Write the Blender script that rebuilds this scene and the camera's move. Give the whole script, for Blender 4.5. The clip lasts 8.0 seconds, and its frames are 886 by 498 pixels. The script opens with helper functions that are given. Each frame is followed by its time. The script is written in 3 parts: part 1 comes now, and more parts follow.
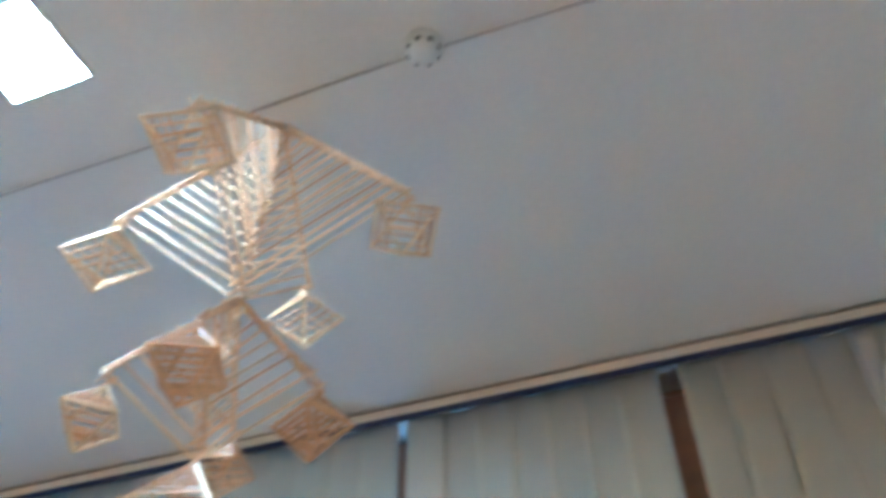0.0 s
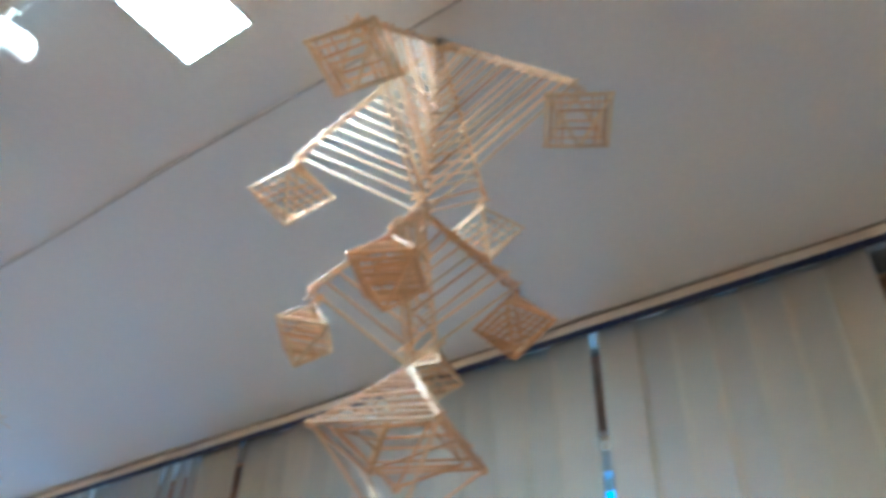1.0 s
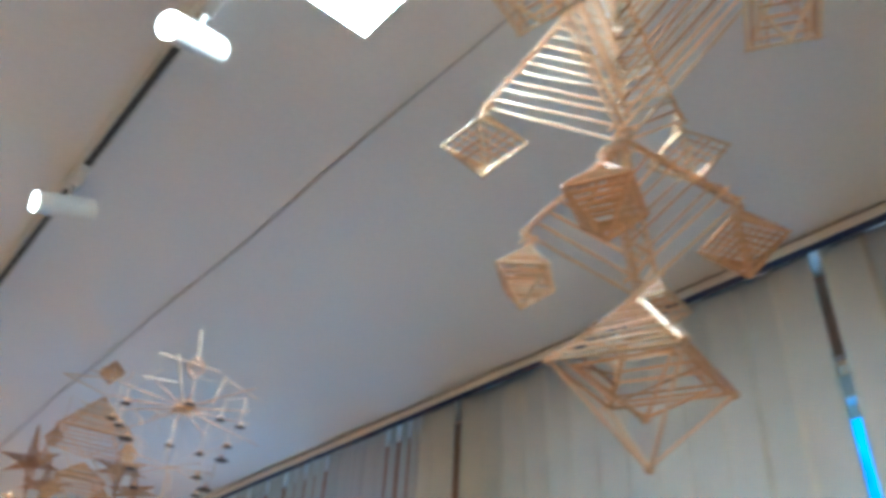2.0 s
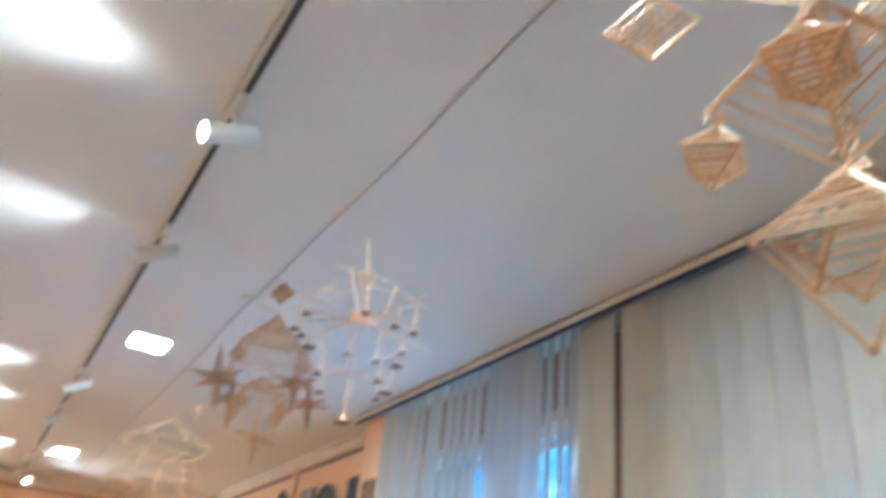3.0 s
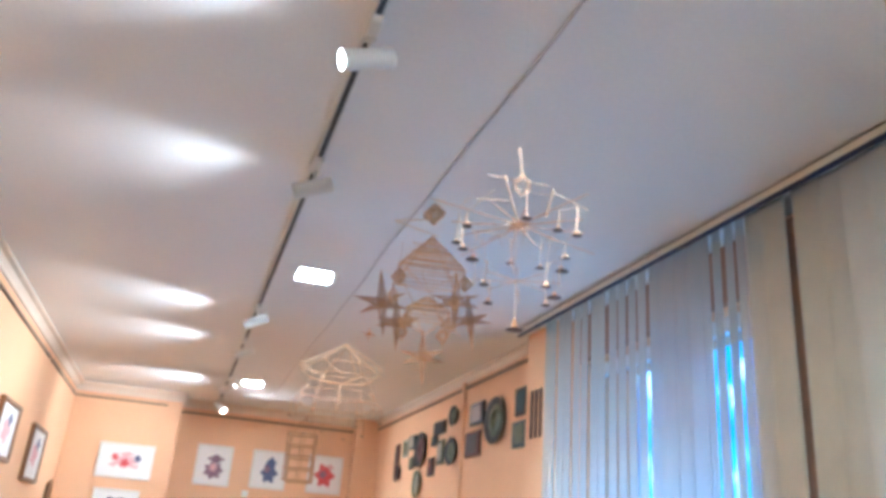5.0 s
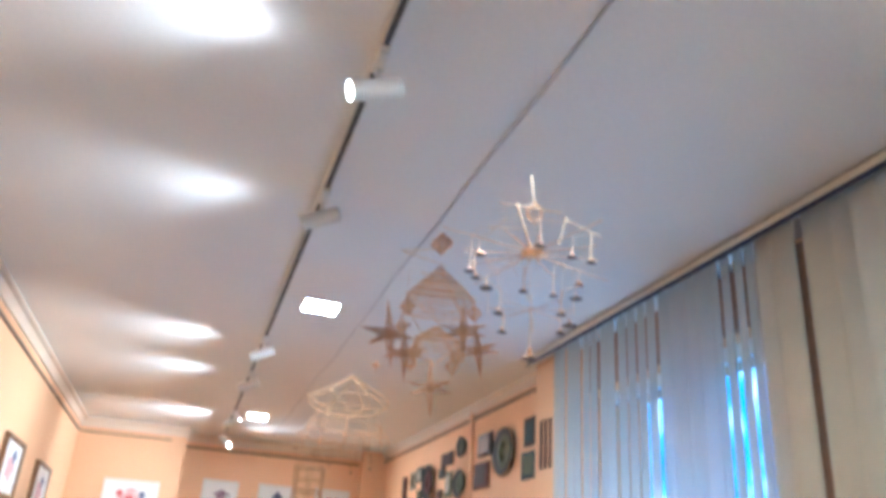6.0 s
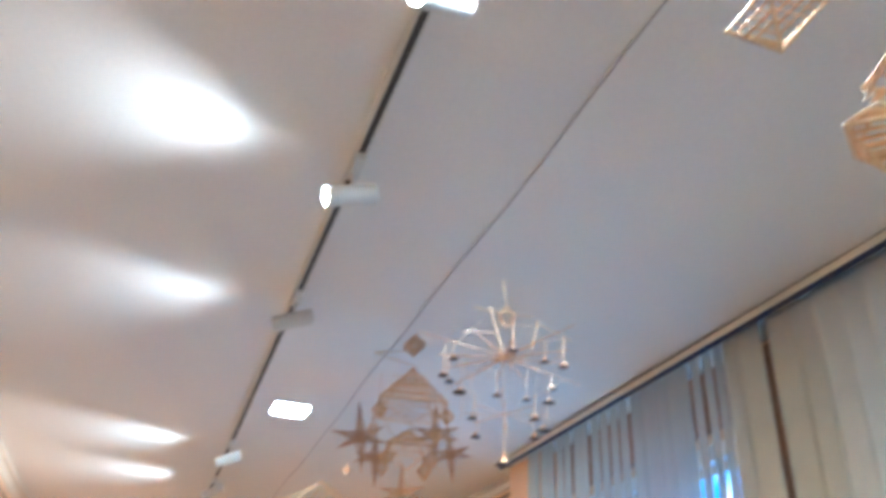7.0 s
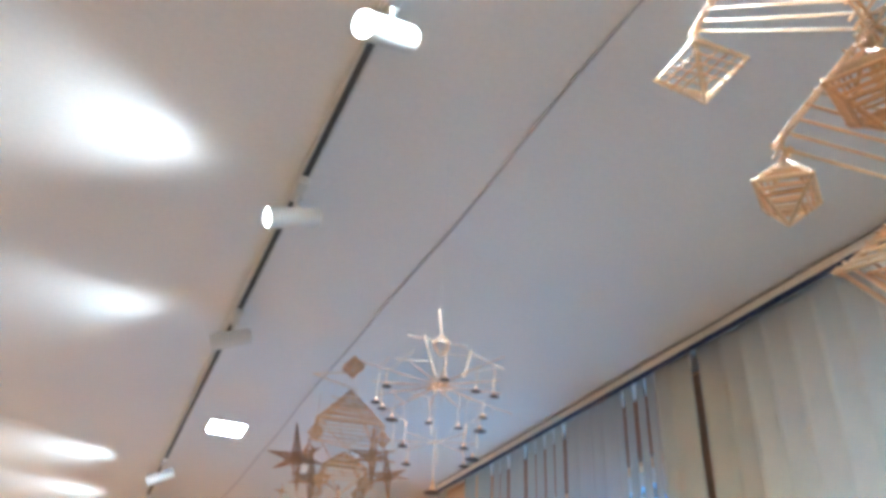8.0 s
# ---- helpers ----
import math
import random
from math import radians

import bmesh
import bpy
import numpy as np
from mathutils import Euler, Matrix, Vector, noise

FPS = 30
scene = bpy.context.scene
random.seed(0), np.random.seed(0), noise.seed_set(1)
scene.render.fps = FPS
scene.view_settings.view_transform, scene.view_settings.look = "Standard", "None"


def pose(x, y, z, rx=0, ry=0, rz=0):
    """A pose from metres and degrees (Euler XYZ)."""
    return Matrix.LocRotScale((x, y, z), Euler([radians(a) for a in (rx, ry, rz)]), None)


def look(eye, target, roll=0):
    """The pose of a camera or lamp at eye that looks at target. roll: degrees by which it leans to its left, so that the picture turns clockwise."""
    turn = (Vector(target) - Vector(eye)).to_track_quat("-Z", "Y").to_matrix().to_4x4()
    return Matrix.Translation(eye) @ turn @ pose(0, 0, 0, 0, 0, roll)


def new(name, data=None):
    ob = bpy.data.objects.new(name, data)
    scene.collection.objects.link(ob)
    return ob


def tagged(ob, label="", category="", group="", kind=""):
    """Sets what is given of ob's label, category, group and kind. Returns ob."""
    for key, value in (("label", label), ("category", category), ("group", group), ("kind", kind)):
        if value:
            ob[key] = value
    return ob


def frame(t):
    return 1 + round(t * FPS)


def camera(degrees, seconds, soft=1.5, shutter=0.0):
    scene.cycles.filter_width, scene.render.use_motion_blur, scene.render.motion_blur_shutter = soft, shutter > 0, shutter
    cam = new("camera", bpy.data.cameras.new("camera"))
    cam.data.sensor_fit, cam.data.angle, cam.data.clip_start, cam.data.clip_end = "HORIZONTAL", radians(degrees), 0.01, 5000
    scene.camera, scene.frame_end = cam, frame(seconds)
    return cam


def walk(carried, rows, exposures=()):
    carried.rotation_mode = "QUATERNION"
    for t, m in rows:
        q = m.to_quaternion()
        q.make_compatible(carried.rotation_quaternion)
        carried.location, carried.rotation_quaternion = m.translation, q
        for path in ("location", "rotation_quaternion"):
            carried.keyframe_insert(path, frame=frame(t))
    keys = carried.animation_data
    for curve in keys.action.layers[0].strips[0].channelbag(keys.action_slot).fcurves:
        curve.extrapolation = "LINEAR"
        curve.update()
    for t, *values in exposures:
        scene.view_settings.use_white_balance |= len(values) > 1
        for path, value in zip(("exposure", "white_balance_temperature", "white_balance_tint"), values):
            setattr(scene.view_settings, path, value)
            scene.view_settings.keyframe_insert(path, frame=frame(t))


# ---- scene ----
cam = camera(59.1, 8.0, soft=4.2, shutter=0.8)
PATH = [
    (0, (1.448, 1.589, 1.650), (2.819, 2.091, 3.017), -0.8),
    (0.5, (1.480, 1.619, 1.638), (2.815, 2.344, 2.939), 1.3),
    (1, (1.490, 1.651, 1.627), (2.768, 2.561, 2.867), 1.8),
    (1.5, (1.502, 1.685, 1.619), (2.663, 2.755, 2.846), 2.4),
    (2, (1.481, 1.705, 1.614), (2.508, 2.990, 2.751), 3.7),
    (2.2, (1.489, 1.762, 1.602), (2.473, 3.070, 2.751), 4.9),
    (3.3, (1.455, 1.767, 1.584), (2.205, 3.419, 2.426), 6.0),
    (3.5, (1.454, 1.766, 1.575), (2.171, 3.450, 2.380), 6.0),
    (4, (1.460, 1.800, 1.581), (2.100, 3.534, 2.343), 5.9),
    (4.5, (1.448, 1.814, 1.580), (2.004, 3.595, 2.300), 5.5),
    (5.8, (1.456, 1.822, 1.584), (1.988, 3.600, 2.330), 4.0),
    (6, (1.434, 1.834, 1.583), (1.951, 3.598, 2.370), 4.0),
    (6.5, (1.416, 1.814, 1.597), (1.901, 3.543, 2.478), 3.9),
    (7, (1.420, 1.809, 1.582), (1.957, 3.446, 2.598), 3.3),
    (7.5, (1.420, 1.792, 1.579), (2.054, 3.352, 2.658), 2.8),
    (8, (1.430, 1.766, 1.589), (2.077, 3.333, 2.651), 3.0),
]
walk(cam, [(t, look(eye, target, roll)) for t, eye, target, roll in PATH], [(0, 0.76, 4500, -9), (0.8, 0.58, 4850, -7), (2, 0.44, 5150, -5), (3.5, 0.94, 5300, -3), (4.5, 0.74, 5250, 3), (6, 0.76, 5250, 2), (8, 0.76, 5250, -2)])
# light levels
DAYLIGHT, LED, SPOT_POWER, SPOT_COLOR = 27.0, 205.0, 44.0, (0.98, 0.97, 0.95)

# ---- world, daylight and exposure ----
world = bpy.data.worlds.new("world")
scene.world = world
world.use_nodes = True
wn = world.node_tree
sky = wn.nodes.new("ShaderNodeTexSky")
sky.sky_type, sky.sun_disc = "NISHITA", False
sky.sun_elevation, sky.sun_rotation = radians(25), radians(200)
wn.links.new(sky.outputs[0], wn.nodes["Background"].inputs[0])
wn.nodes["Background"].inputs[1].default_value = 0.1


# ---- materials ----
def mat(name, color, rough=0.6, metal=0.0, grain=0.0, scale=40.0, stain=0.0, stain_scale=2.0, bump=0.0, spec=0.5, per_object=0.0):
    m = bpy.data.materials.new(name)
    m.use_nodes = True
    nt = m.node_tree
    b = nt.nodes["Principled BSDF"]
    b.inputs["Base Color"].default_value = (*color, 1)
    b.inputs["Roughness"].default_value = rough
    b.inputs["Metallic"].default_value = metal
    b.inputs["Specular IOR Level"].default_value = spec
    tc = nt.nodes.new("ShaderNodeTexCoord")
    out = None
    for amount, sc in ((grain, scale), (stain, stain_scale)):
        if amount <= 0:
            continue
        n = nt.nodes.new("ShaderNodeTexNoise")
        n.inputs["Scale"].default_value, n.inputs["Detail"].default_value = sc, 4
        nt.links.new(tc.outputs["Object"], n.inputs["Vector"])
        r = nt.nodes.new("ShaderNodeMapRange")
        r.inputs["From Min"].default_value, r.inputs["From Max"].default_value = 0.3, 0.7
        r.inputs["To Min"].default_value, r.inputs["To Max"].default_value = 1 - amount, 1 + amount * 0.4
        nt.links.new(n.outputs["Fac"], r.inputs["Value"])
        out = vary(nt, out, r.outputs[0], color)
        if bump and sc == scale:
            bp = nt.nodes.new("ShaderNodeBump")
            bp.inputs["Strength"].default_value, bp.inputs["Distance"].default_value = bump, 0.004
            nt.links.new(n.outputs["Fac"], bp.inputs["Height"])
            nt.links.new(bp.outputs[0], b.inputs["Normal"])
    if per_object:
        oi = nt.nodes.new("ShaderNodeObjectInfo")
        r = nt.nodes.new("ShaderNodeMapRange")
        r.inputs["To Min"].default_value, r.inputs["To Max"].default_value = 1 - per_object, 1 + per_object * 0.5
        nt.links.new(oi.outputs["Random"], r.inputs["Value"])
        out = vary(nt, out, r.outputs[0], color)
    if out:
        nt.links.new(out, b.inputs["Base Color"])
    return m


def vary(nt, before, factor, color):
    mul = nt.nodes.new("ShaderNodeVectorMath")
    mul.operation = "SCALE"
    if before:
        nt.links.new(before, mul.inputs[0])
    else:
        mul.inputs[0].default_value = color
    nt.links.new(factor, mul.inputs["Scale"])
    return mul.outputs[0]


def glow(name, color, strength):
    m = bpy.data.materials.new(name)
    m.use_nodes = True
    nt = m.node_tree
    nt.nodes.remove(nt.nodes["Principled BSDF"])
    e = nt.nodes.new("ShaderNodeEmission")
    e.inputs[0].default_value, e.inputs[1].default_value = (*color, 1), strength
    nt.links.new(e.outputs[0], nt.nodes["Material Output"].inputs[0])
    return m


def fabric(name, color, let_through, thin):
    """Woven blind cloth: part of the light passes through it, with a fine weave and soft vertical streaks."""
    m = mat(name, color, 0.85, grain=0.08, scale=300, stain=0.08, stain_scale=6, bump=0.15, spec=0.2, per_object=0.06)
    nt = m.node_tree
    b, o = nt.nodes["Principled BSDF"], nt.nodes["Material Output"]
    tr = nt.nodes.new("ShaderNodeBsdfTranslucent")
    tr.inputs[0].default_value = (0.56, 0.72, 0.78, 1)
    sheer = nt.nodes.new("ShaderNodeBsdfTransparent")
    mx2 = nt.nodes.new("ShaderNodeMixShader")
    mx2.inputs[0].default_value = thin
    mx = nt.nodes.new("ShaderNodeMixShader")
    mx.inputs[0].default_value = let_through
    nt.links.new(b.outputs[0], mx.inputs[1])
    nt.links.new(tr.outputs[0], mx.inputs[2])
    nt.links.new(mx.outputs[0], mx2.inputs[1])
    nt.links.new(sheer.outputs[0], mx2.inputs[2])
    nt.links.new(mx2.outputs[0], o.inputs[0])
    return m


def sky_backdrop():
    """Blue winter daylight with the pale blur of snowy ground and branches."""
    m = glow("outdoor_light", (0.15, 0.5, 1.0), 4.0)
    nt = m.node_tree
    e = nt.nodes["Emission"]
    tc = nt.nodes.new("ShaderNodeTexCoord")
    mp = nt.nodes.new("ShaderNodeMapping")
    mp.inputs["Scale"].default_value = (1, 5.0, 1.6)
    n = nt.nodes.new("ShaderNodeTexNoise")
    n.inputs["Scale"].default_value, n.inputs["Detail"].default_value = 1.6, 5
    cr = nt.nodes.new("ShaderNodeValToRGB")
    cr.color_ramp.elements[0].position, cr.color_ramp.elements[0].color = 0.35, (0.012, 0.12, 0.36, 1)
    cr.color_ramp.elements[1].position, cr.color_ramp.elements[1].color = 0.70, (0.55, 0.80, 1.0, 1)
    mid = cr.color_ramp.elements.new(0.56)
    mid.color = (0.035, 0.21, 0.52, 1)
    nt.links.new(tc.outputs["Object"], mp.inputs[0])
    nt.links.new(mp.outputs[0], n.inputs["Vector"])
    nt.links.new(n.outputs["Fac"], cr.inputs[0])
    nt.links.new(cr.outputs[0], e.inputs[0])
    return m


ceiling_paint = mat("ceiling_paint", (0.84, 0.825, 0.80), 0.55, grain=0.03, scale=60, stain=0.04, stain_scale=0.7, bump=0.05, spec=0.35)
wall_paint = mat("peach_wall_paint", (0.82, 0.50, 0.29), 0.75, grain=0.04, scale=90, stain=0.06, stain_scale=1.2, bump=0.08, spec=0.25)
trim_paint = mat("cream_trim_paint", (0.78, 0.66, 0.53), 0.55, grain=0.05, scale=50, stain=0.08, stain_scale=3, spec=0.3)
floor_wood = mat("brown_floor_boards", (0.46, 0.33, 0.21), 0.45, grain=0.25, scale=12, stain=0.2, stain_scale=1)
straw_gold = mat("golden_straw", (0.88, 0.60, 0.35), 0.36, grain=0.12, scale=30, per_object=0.2, spec=0.7)
straw_pale = mat("pale_straw", (0.80, 0.61, 0.38), 0.52, grain=0.12, scale=30, per_object=0.2, spec=0.45)
straw_brown = mat("brown_straw", (0.76, 0.45, 0.22), 0.45, grain=0.2, scale=30, per_object=0.25, spec=0.5)
straw_dark = mat("dark_straw", (0.54, 0.29, 0.13), 0.55, grain=0.2, scale=30, per_object=0.25, spec=0.4)
straw_star = mat("star_straw", (0.56, 0.31, 0.155), 0.5, grain=0.2, scale=30, per_object=0.2, spec=0.4)
bell_brown = mat("dark_bell_straw", (0.10, 0.055, 0.035), 0.5, grain=0.2, scale=60)
white_plastic = mat("white_plastic", (0.74, 0.73, 0.70), 0.4, grain=0.03, scale=80, stain=0.04, stain_scale=8)
white_metal = mat("white_lacquered_metal", (0.70, 0.68, 0.64), 0.35, grain=0.03, scale=80, stain=0.05, stain_scale=6)
dark_slot = mat("dark_track_slot", (0.05, 0.05, 0.05), 0.5, grain=0.1, scale=90)
cable_grey = mat("grey_cable", (0.52, 0.49, 0.48), 0.6, grain=0.1, scale=60)
navy = mat("navy_track_edge", (0.012, 0.02, 0.07), 0.45, grain=0.1, scale=50)
# for the picture rails, and for the shadow gap drawn above the blind track
brown_strip = mat("brown_rail_and_shadow_strip", (0.16, 0.10, 0.06), 0.5, grain=0.15, scale=30)
rail_cream = mat("cream_rail", (0.80, 0.74, 0.65), 0.4, grain=0.05, scale=40, stain=0.08, stain_scale=2)
thread_grey = mat("grey_thread", (0.6, 0.59, 0.58), 0.8, grain=0.1, scale=60)
blind_cloth = fabric("cream_blind_cloth", (0.84, 0.69, 0.48), 0.30, 0.07)
thin_cloth = fabric("thin_cream_blind_cloth", (0.80, 0.645, 0.45), 0.34, 0.26)
# brown of the added boards: the peach wall as it looks in shade
shaded_wall_brown = mat("brown_for_shaded_wall", (0.42, 0.20, 0.11), 0.6, grain=0.15, scale=25, stain=0.1, stain_scale=2)
frame_white = mat("white_picture_frame", (0.72, 0.70, 0.64), 0.4, grain=0.04, scale=60)
frame_brown = mat("brown_picture_frame", (0.22, 0.10, 0.04), 0.45, grain=0.2, scale=40)
paper = mat("white_paper", (0.80, 0.78, 0.74), 0.8, grain=0.03, scale=100)
paint_red = mat("red_paint", (0.65, 0.10, 0.10), 0.7, grain=0.2, scale=50)
paint_blue = mat("slate_blue_paint", (0.12, 0.14, 0.25), 0.7, grain=0.2, scale=50)
paint_pink = mat("pink_paint", (0.72, 0.42, 0.42), 0.7, grain=0.2, scale=50)
paint_plum = mat("plum_paint", (0.28, 0.17, 0.22), 0.7, grain=0.25, scale=40)
plate_dark = mat("dark_glazed_plate", (0.035, 0.032, 0.025), 0.6, spec=0.2, grain=0.3, scale=40)
plate_green = mat("olive_painted_plate", (0.12, 0.13, 0.07), 0.6, spec=0.2, grain=0.4, scale=30)
panel_dark = mat("dark_wood_panel", (0.055, 0.035, 0.025), 0.6, spec=0.2, grain=0.3, scale=40)
panel_red = mat("dark_red_panel", (0.10, 0.03, 0.025), 0.6, spec=0.2, grain=0.3, scale=40)
panel_teal = mat("dark_teal_panel", (0.03, 0.06, 0.06), 0.6, spec=0.2, grain=0.3, scale=40)
panel_light = mat("pale_painting", (0.40, 0.36, 0.28), 0.6, spec=0.2, grain=0.3, scale=40)
window_white = mat("white_window_frame", (0.75, 0.75, 0.75), 0.4, grain=0.04, scale=50)
led_glow = glow("led_diffuser", (0.93, 0.97, 1.0), LED)
spot_glow = glow("spot_lens", (1.0, 0.97, 0.93), 95.0)
glass = bpy.data.materials.new("window_glass")
glass.use_nodes = True
gb = glass.node_tree.nodes["Principled BSDF"]
gb.inputs["Transmission Weight"].default_value, gb.inputs["Roughness"].default_value = 1.0, 0.0
gb.inputs["IOR"].default_value = 1.45


# ---- mesh helpers ----
def box(bm, lo, hi):
    m = Matrix.Translation([(a + b) / 2 for a, b in zip(lo, hi)]) @ Matrix.Diagonal([b - a for a, b in zip(lo, hi)] + [1])
    return bmesh.ops.create_cube(bm, size=1, matrix=m)["verts"]


def soft_box(bm, lo, hi, r, seg=2):
    vs = box(bm, lo, hi)
    bmesh.ops.bevel(bm, geom=list({e for v in vs for e in v.link_edges}), offset=r, segments=seg, affect="EDGES", profile=0.5)


def aim(a, b):
    a, b = Vector(a), Vector(b)
    q = (b - a).to_track_quat("Z", "Y")
    return Matrix.Translation((a + b) / 2) @ q.to_matrix().to_4x4(), (b - a).length


def tube(bm, a, b, r, r2=None, seg=6, caps=True):
    m, n = aim(a, b)
    bmesh.ops.create_cone(bm, cap_ends=caps, segments=seg, radius1=r, radius2=r if r2 is None else r2, depth=n, matrix=m)


def lathe(bm, profile, m=Matrix(), seg=20):
    """Turns (radius, height) pairs round z."""
    rings = []
    for r, z in profile:
        rings.append([bm.verts.new(m @ Vector((r * math.cos(2 * math.pi * i / seg), r * math.sin(2 * math.pi * i / seg), z))) for i in range(seg)])
    for a, b in zip(rings, rings[1:]):
        for i in range(seg):
            bm.faces.new((a[i], a[(i + 1) % seg], b[(i + 1) % seg], b[i]))
    bm.faces.new(rings[0][::-1])
    bm.faces.new(rings[-1])


def mesh_of(name, bm, material, smooth=False):
    me = bpy.data.meshes.new(name)
    bmesh.ops.recalc_face_normals(bm, faces=bm.faces)
    bm.to_mesh(me)
    bm.free()
    me.materials.append(material)
    if smooth:
        for p in me.polygons:
            p.use_smooth = True
    return me


def part(name, bm, material, parent, label="", smooth=False, m=None):
    ob = new(name, mesh_of(name, bm, material, smooth))
    ob.parent = parent
    if m is not None:
        ob.matrix_basis = m
    return tagged(ob, label)


def thing(name, at=(0, 0, 0), label="", category="", group="", kind="", turn=0):
    ob = new(name)
    ob.empty_display_size = 0.05
    ob.matrix_basis = pose(*at, 0, 0, turn)
    return tagged(ob, label, category, group, kind)


def solid(name, bm, material, label, category, kind="", group="", smooth=False):
    return tagged(new(name, mesh_of(name, bm, material, smooth)), label, category, group, kind)


def lerp(a, b, s):
    return Vector(a) * (1 - s) + Vector(b) * s


# ---- the room ----
X0, X1, Y0, Y1, H = 0.235, 3.68, -1.8, 11.5, 3.0
WINDOWS = [(-1.2, 0.5), (1.95, 3.6), (4.36, 6.08)]
WIN_TOP, WIN_LOW = 2.70, 0.9

bm = bmesh.new()
box(bm, (X0 - 0.3, Y0 - 0.3, H), (X1 + 0.5, Y1 + 0.3, H + 0.2))
solid("ceiling", bm, ceiling_paint, "white painted ceiling of the long room", "ceiling", "structure")
bm = bmesh.new()
box(bm, (X0 - 0.3, Y0 - 0.3, -0.2), (X1 + 0.5, Y1 + 0.3, 0))
solid("floor", bm, floor_wood, "brown wooden floor of the long room", "floor", "structure")
bm = bmesh.new()
box(bm, (X0 - 0.3, Y0 - 0.3, 0), (X0, Y1 + 0.3, H))
solid("wall_west", bm, wall_paint, "peach painted long wall lit by spotlights", "wall", "structure")
bm = bmesh.new()
box(bm, (X0, Y1, 0), (X1, Y1 + 0.3, H))
solid("wall_north", bm, wall_paint, "peach painted end wall hung with framed pictures", "wall", "structure")
bm = bmesh.new()
box(bm, (X0, Y0 - 0.3, 0), (X1, Y0, H))
solid("wall_south", bm, wall_paint, "peach painted wall closing the room", "wall", "structure")
bm = bmesh.new()
edges = [Y0 - 0.3] + [v for w in WINDOWS for v in w] + [Y1 + 0.3]
for a, b in zip(edges[::2], edges[1::2]):
    box(bm, (X1, a, 0), (X1 + 0.4, b, H))
for a, b in WINDOWS:
    box(bm, (X1, a, WIN_TOP), (X1 + 0.4, b, H))
    box(bm, (X1, a, 0), (X1 + 0.4, b, WIN_LOW))
solid("wall_east", bm, wall_paint, "peach painted window wall with three window openings", "wall", "structure")
# chimney breast on the end wall, shallow pilasters on the window wall
bm = bmesh.new()
box(bm, (X0, 11.14, 0), (1.358, Y1, H))
solid("pier_north", bm, wall_paint, "pale peach wall projection with two flower pictures", "wall", "structure")
bm = bmesh.new()
box(bm, (3.401, 11.3, 0), (X1, Y1, H))
solid("pier_corner", bm, wall_paint, "narrow peach wall projection in the room corner", "wall", "structure")
bm = bmesh.new()
box(bm, (3.505, 6.14, 0), (X1, 6.50, H))
solid("pilaster", bm, wall_paint, "pale peach wall pilaster beside the blinds", "wall", "structure")
bm = bmesh.new()
box(bm, (3.655, 8.16, 0), (X1, 8.23, H))
solid("wall_strip", bm, wall_paint, "thin peach strip on the wall", "wall strip", "structure")


def cornice(name, a, b, inward, size=0.085):
    """Stepped moulding along the wall from a to b, its face turned inward."""
    bm = bmesh.new()
    a, b, n = Vector(a), Vector(b), Vector(inward)
    prof = ((0, -size), (0.018, -size), (0.024, -size * 0.75), (size * 0.55, -size * 0.35), (size * 0.8, -0.022), (size, -0.018), (size, 0), (0, 0))
    ends = [[bm.verts.new(p + n * u + Vector((0, 0, v))) for u, v in prof] for p in (a, b)]
    k = len(prof)
    for i in range(k):
        bm.faces.new((ends[0][i], ends[0][(i + 1) % k], ends[1][(i + 1) % k], ends[1][i]))
    bm.faces.new(ends[0][::-1])
    bm.faces.new(ends[1])
    return solid(name, bm, trim_paint, "cream painted cornice moulding under the ceiling", "cornice", "structure")


cornice("cornice_west", (X0, Y0, H - 0.003), (X0, 11.14, H - 0.003), (1, 0, 0), 0.075)
cornice("cornice_pier", (X0, 11.14, H - 0.004), (1.393, 11.14, H - 0.004), (0, -1, 0), 0.09)
cornice("cornice_north", (1.36, Y1, H - 0.003), (3.42, Y1, H - 0.003), (0, -1, 0), 0.09)
cornice("cornice_east", (X1, 6.51, H - 0.003), (X1, 11.3, H - 0.003), (-1, 0, 0), 0.06)
bm = bmesh.new()
soft_box(bm, (X1 - 0.022, 6.51, 2.885), (X1 + 0.01, 11.3, 2.905), 0.005)
solid("rail_east", bm, brown_strip, "thin brown picture rail on the wall", "picture rail", "structure")
bm = bmesh.new()
soft_box(bm, (X0 - 0.01, Y0, 2.845), (X0 + 0.02, 9.1, 2.86), 0.004)
soft_box(bm, (X0 - 0.01, 9.2, 2.845), (X0 + 0.02, 11.14, 2.86), 0.004)
solid("rail_west", bm, brown_strip, "thin brown picture rail with a break", "picture rail", "structure")
bm = bmesh.new()
soft_box(bm, (X0 + 0.02, 11.12, 2.845), (1.2, 11.15, 2.86), 0.004)
solid("rail_pier", bm, brown_strip, "thin brown picture rail on the projection", "picture rail", "structure")
bm = bmesh.new()
soft_box(bm, (1.36, Y1 - 0.02, 2.84), (3.42, Y1 + 0.01, 2.86), 0.004)
solid("rail_north", bm, brown_strip, "thin brown picture rail on the end wall", "picture rail", "structure")

# brown boards added on the piers and above the windows, for shaded peach wall
for k, (y0, y1) in enumerate(((1.0, 1.9), (3.66, 4.28))):
    bm = bmesh.new()
    soft_box(bm, (3.54, y0, 0.0), (X1 - 0.002, y1, 2.9), 0.004)
    solid("pier_shade_board_%d" % (k + 1), bm, shaded_wall_brown, "brown board standing in for the shaded wall behind the blinds", "wall board", "structure")
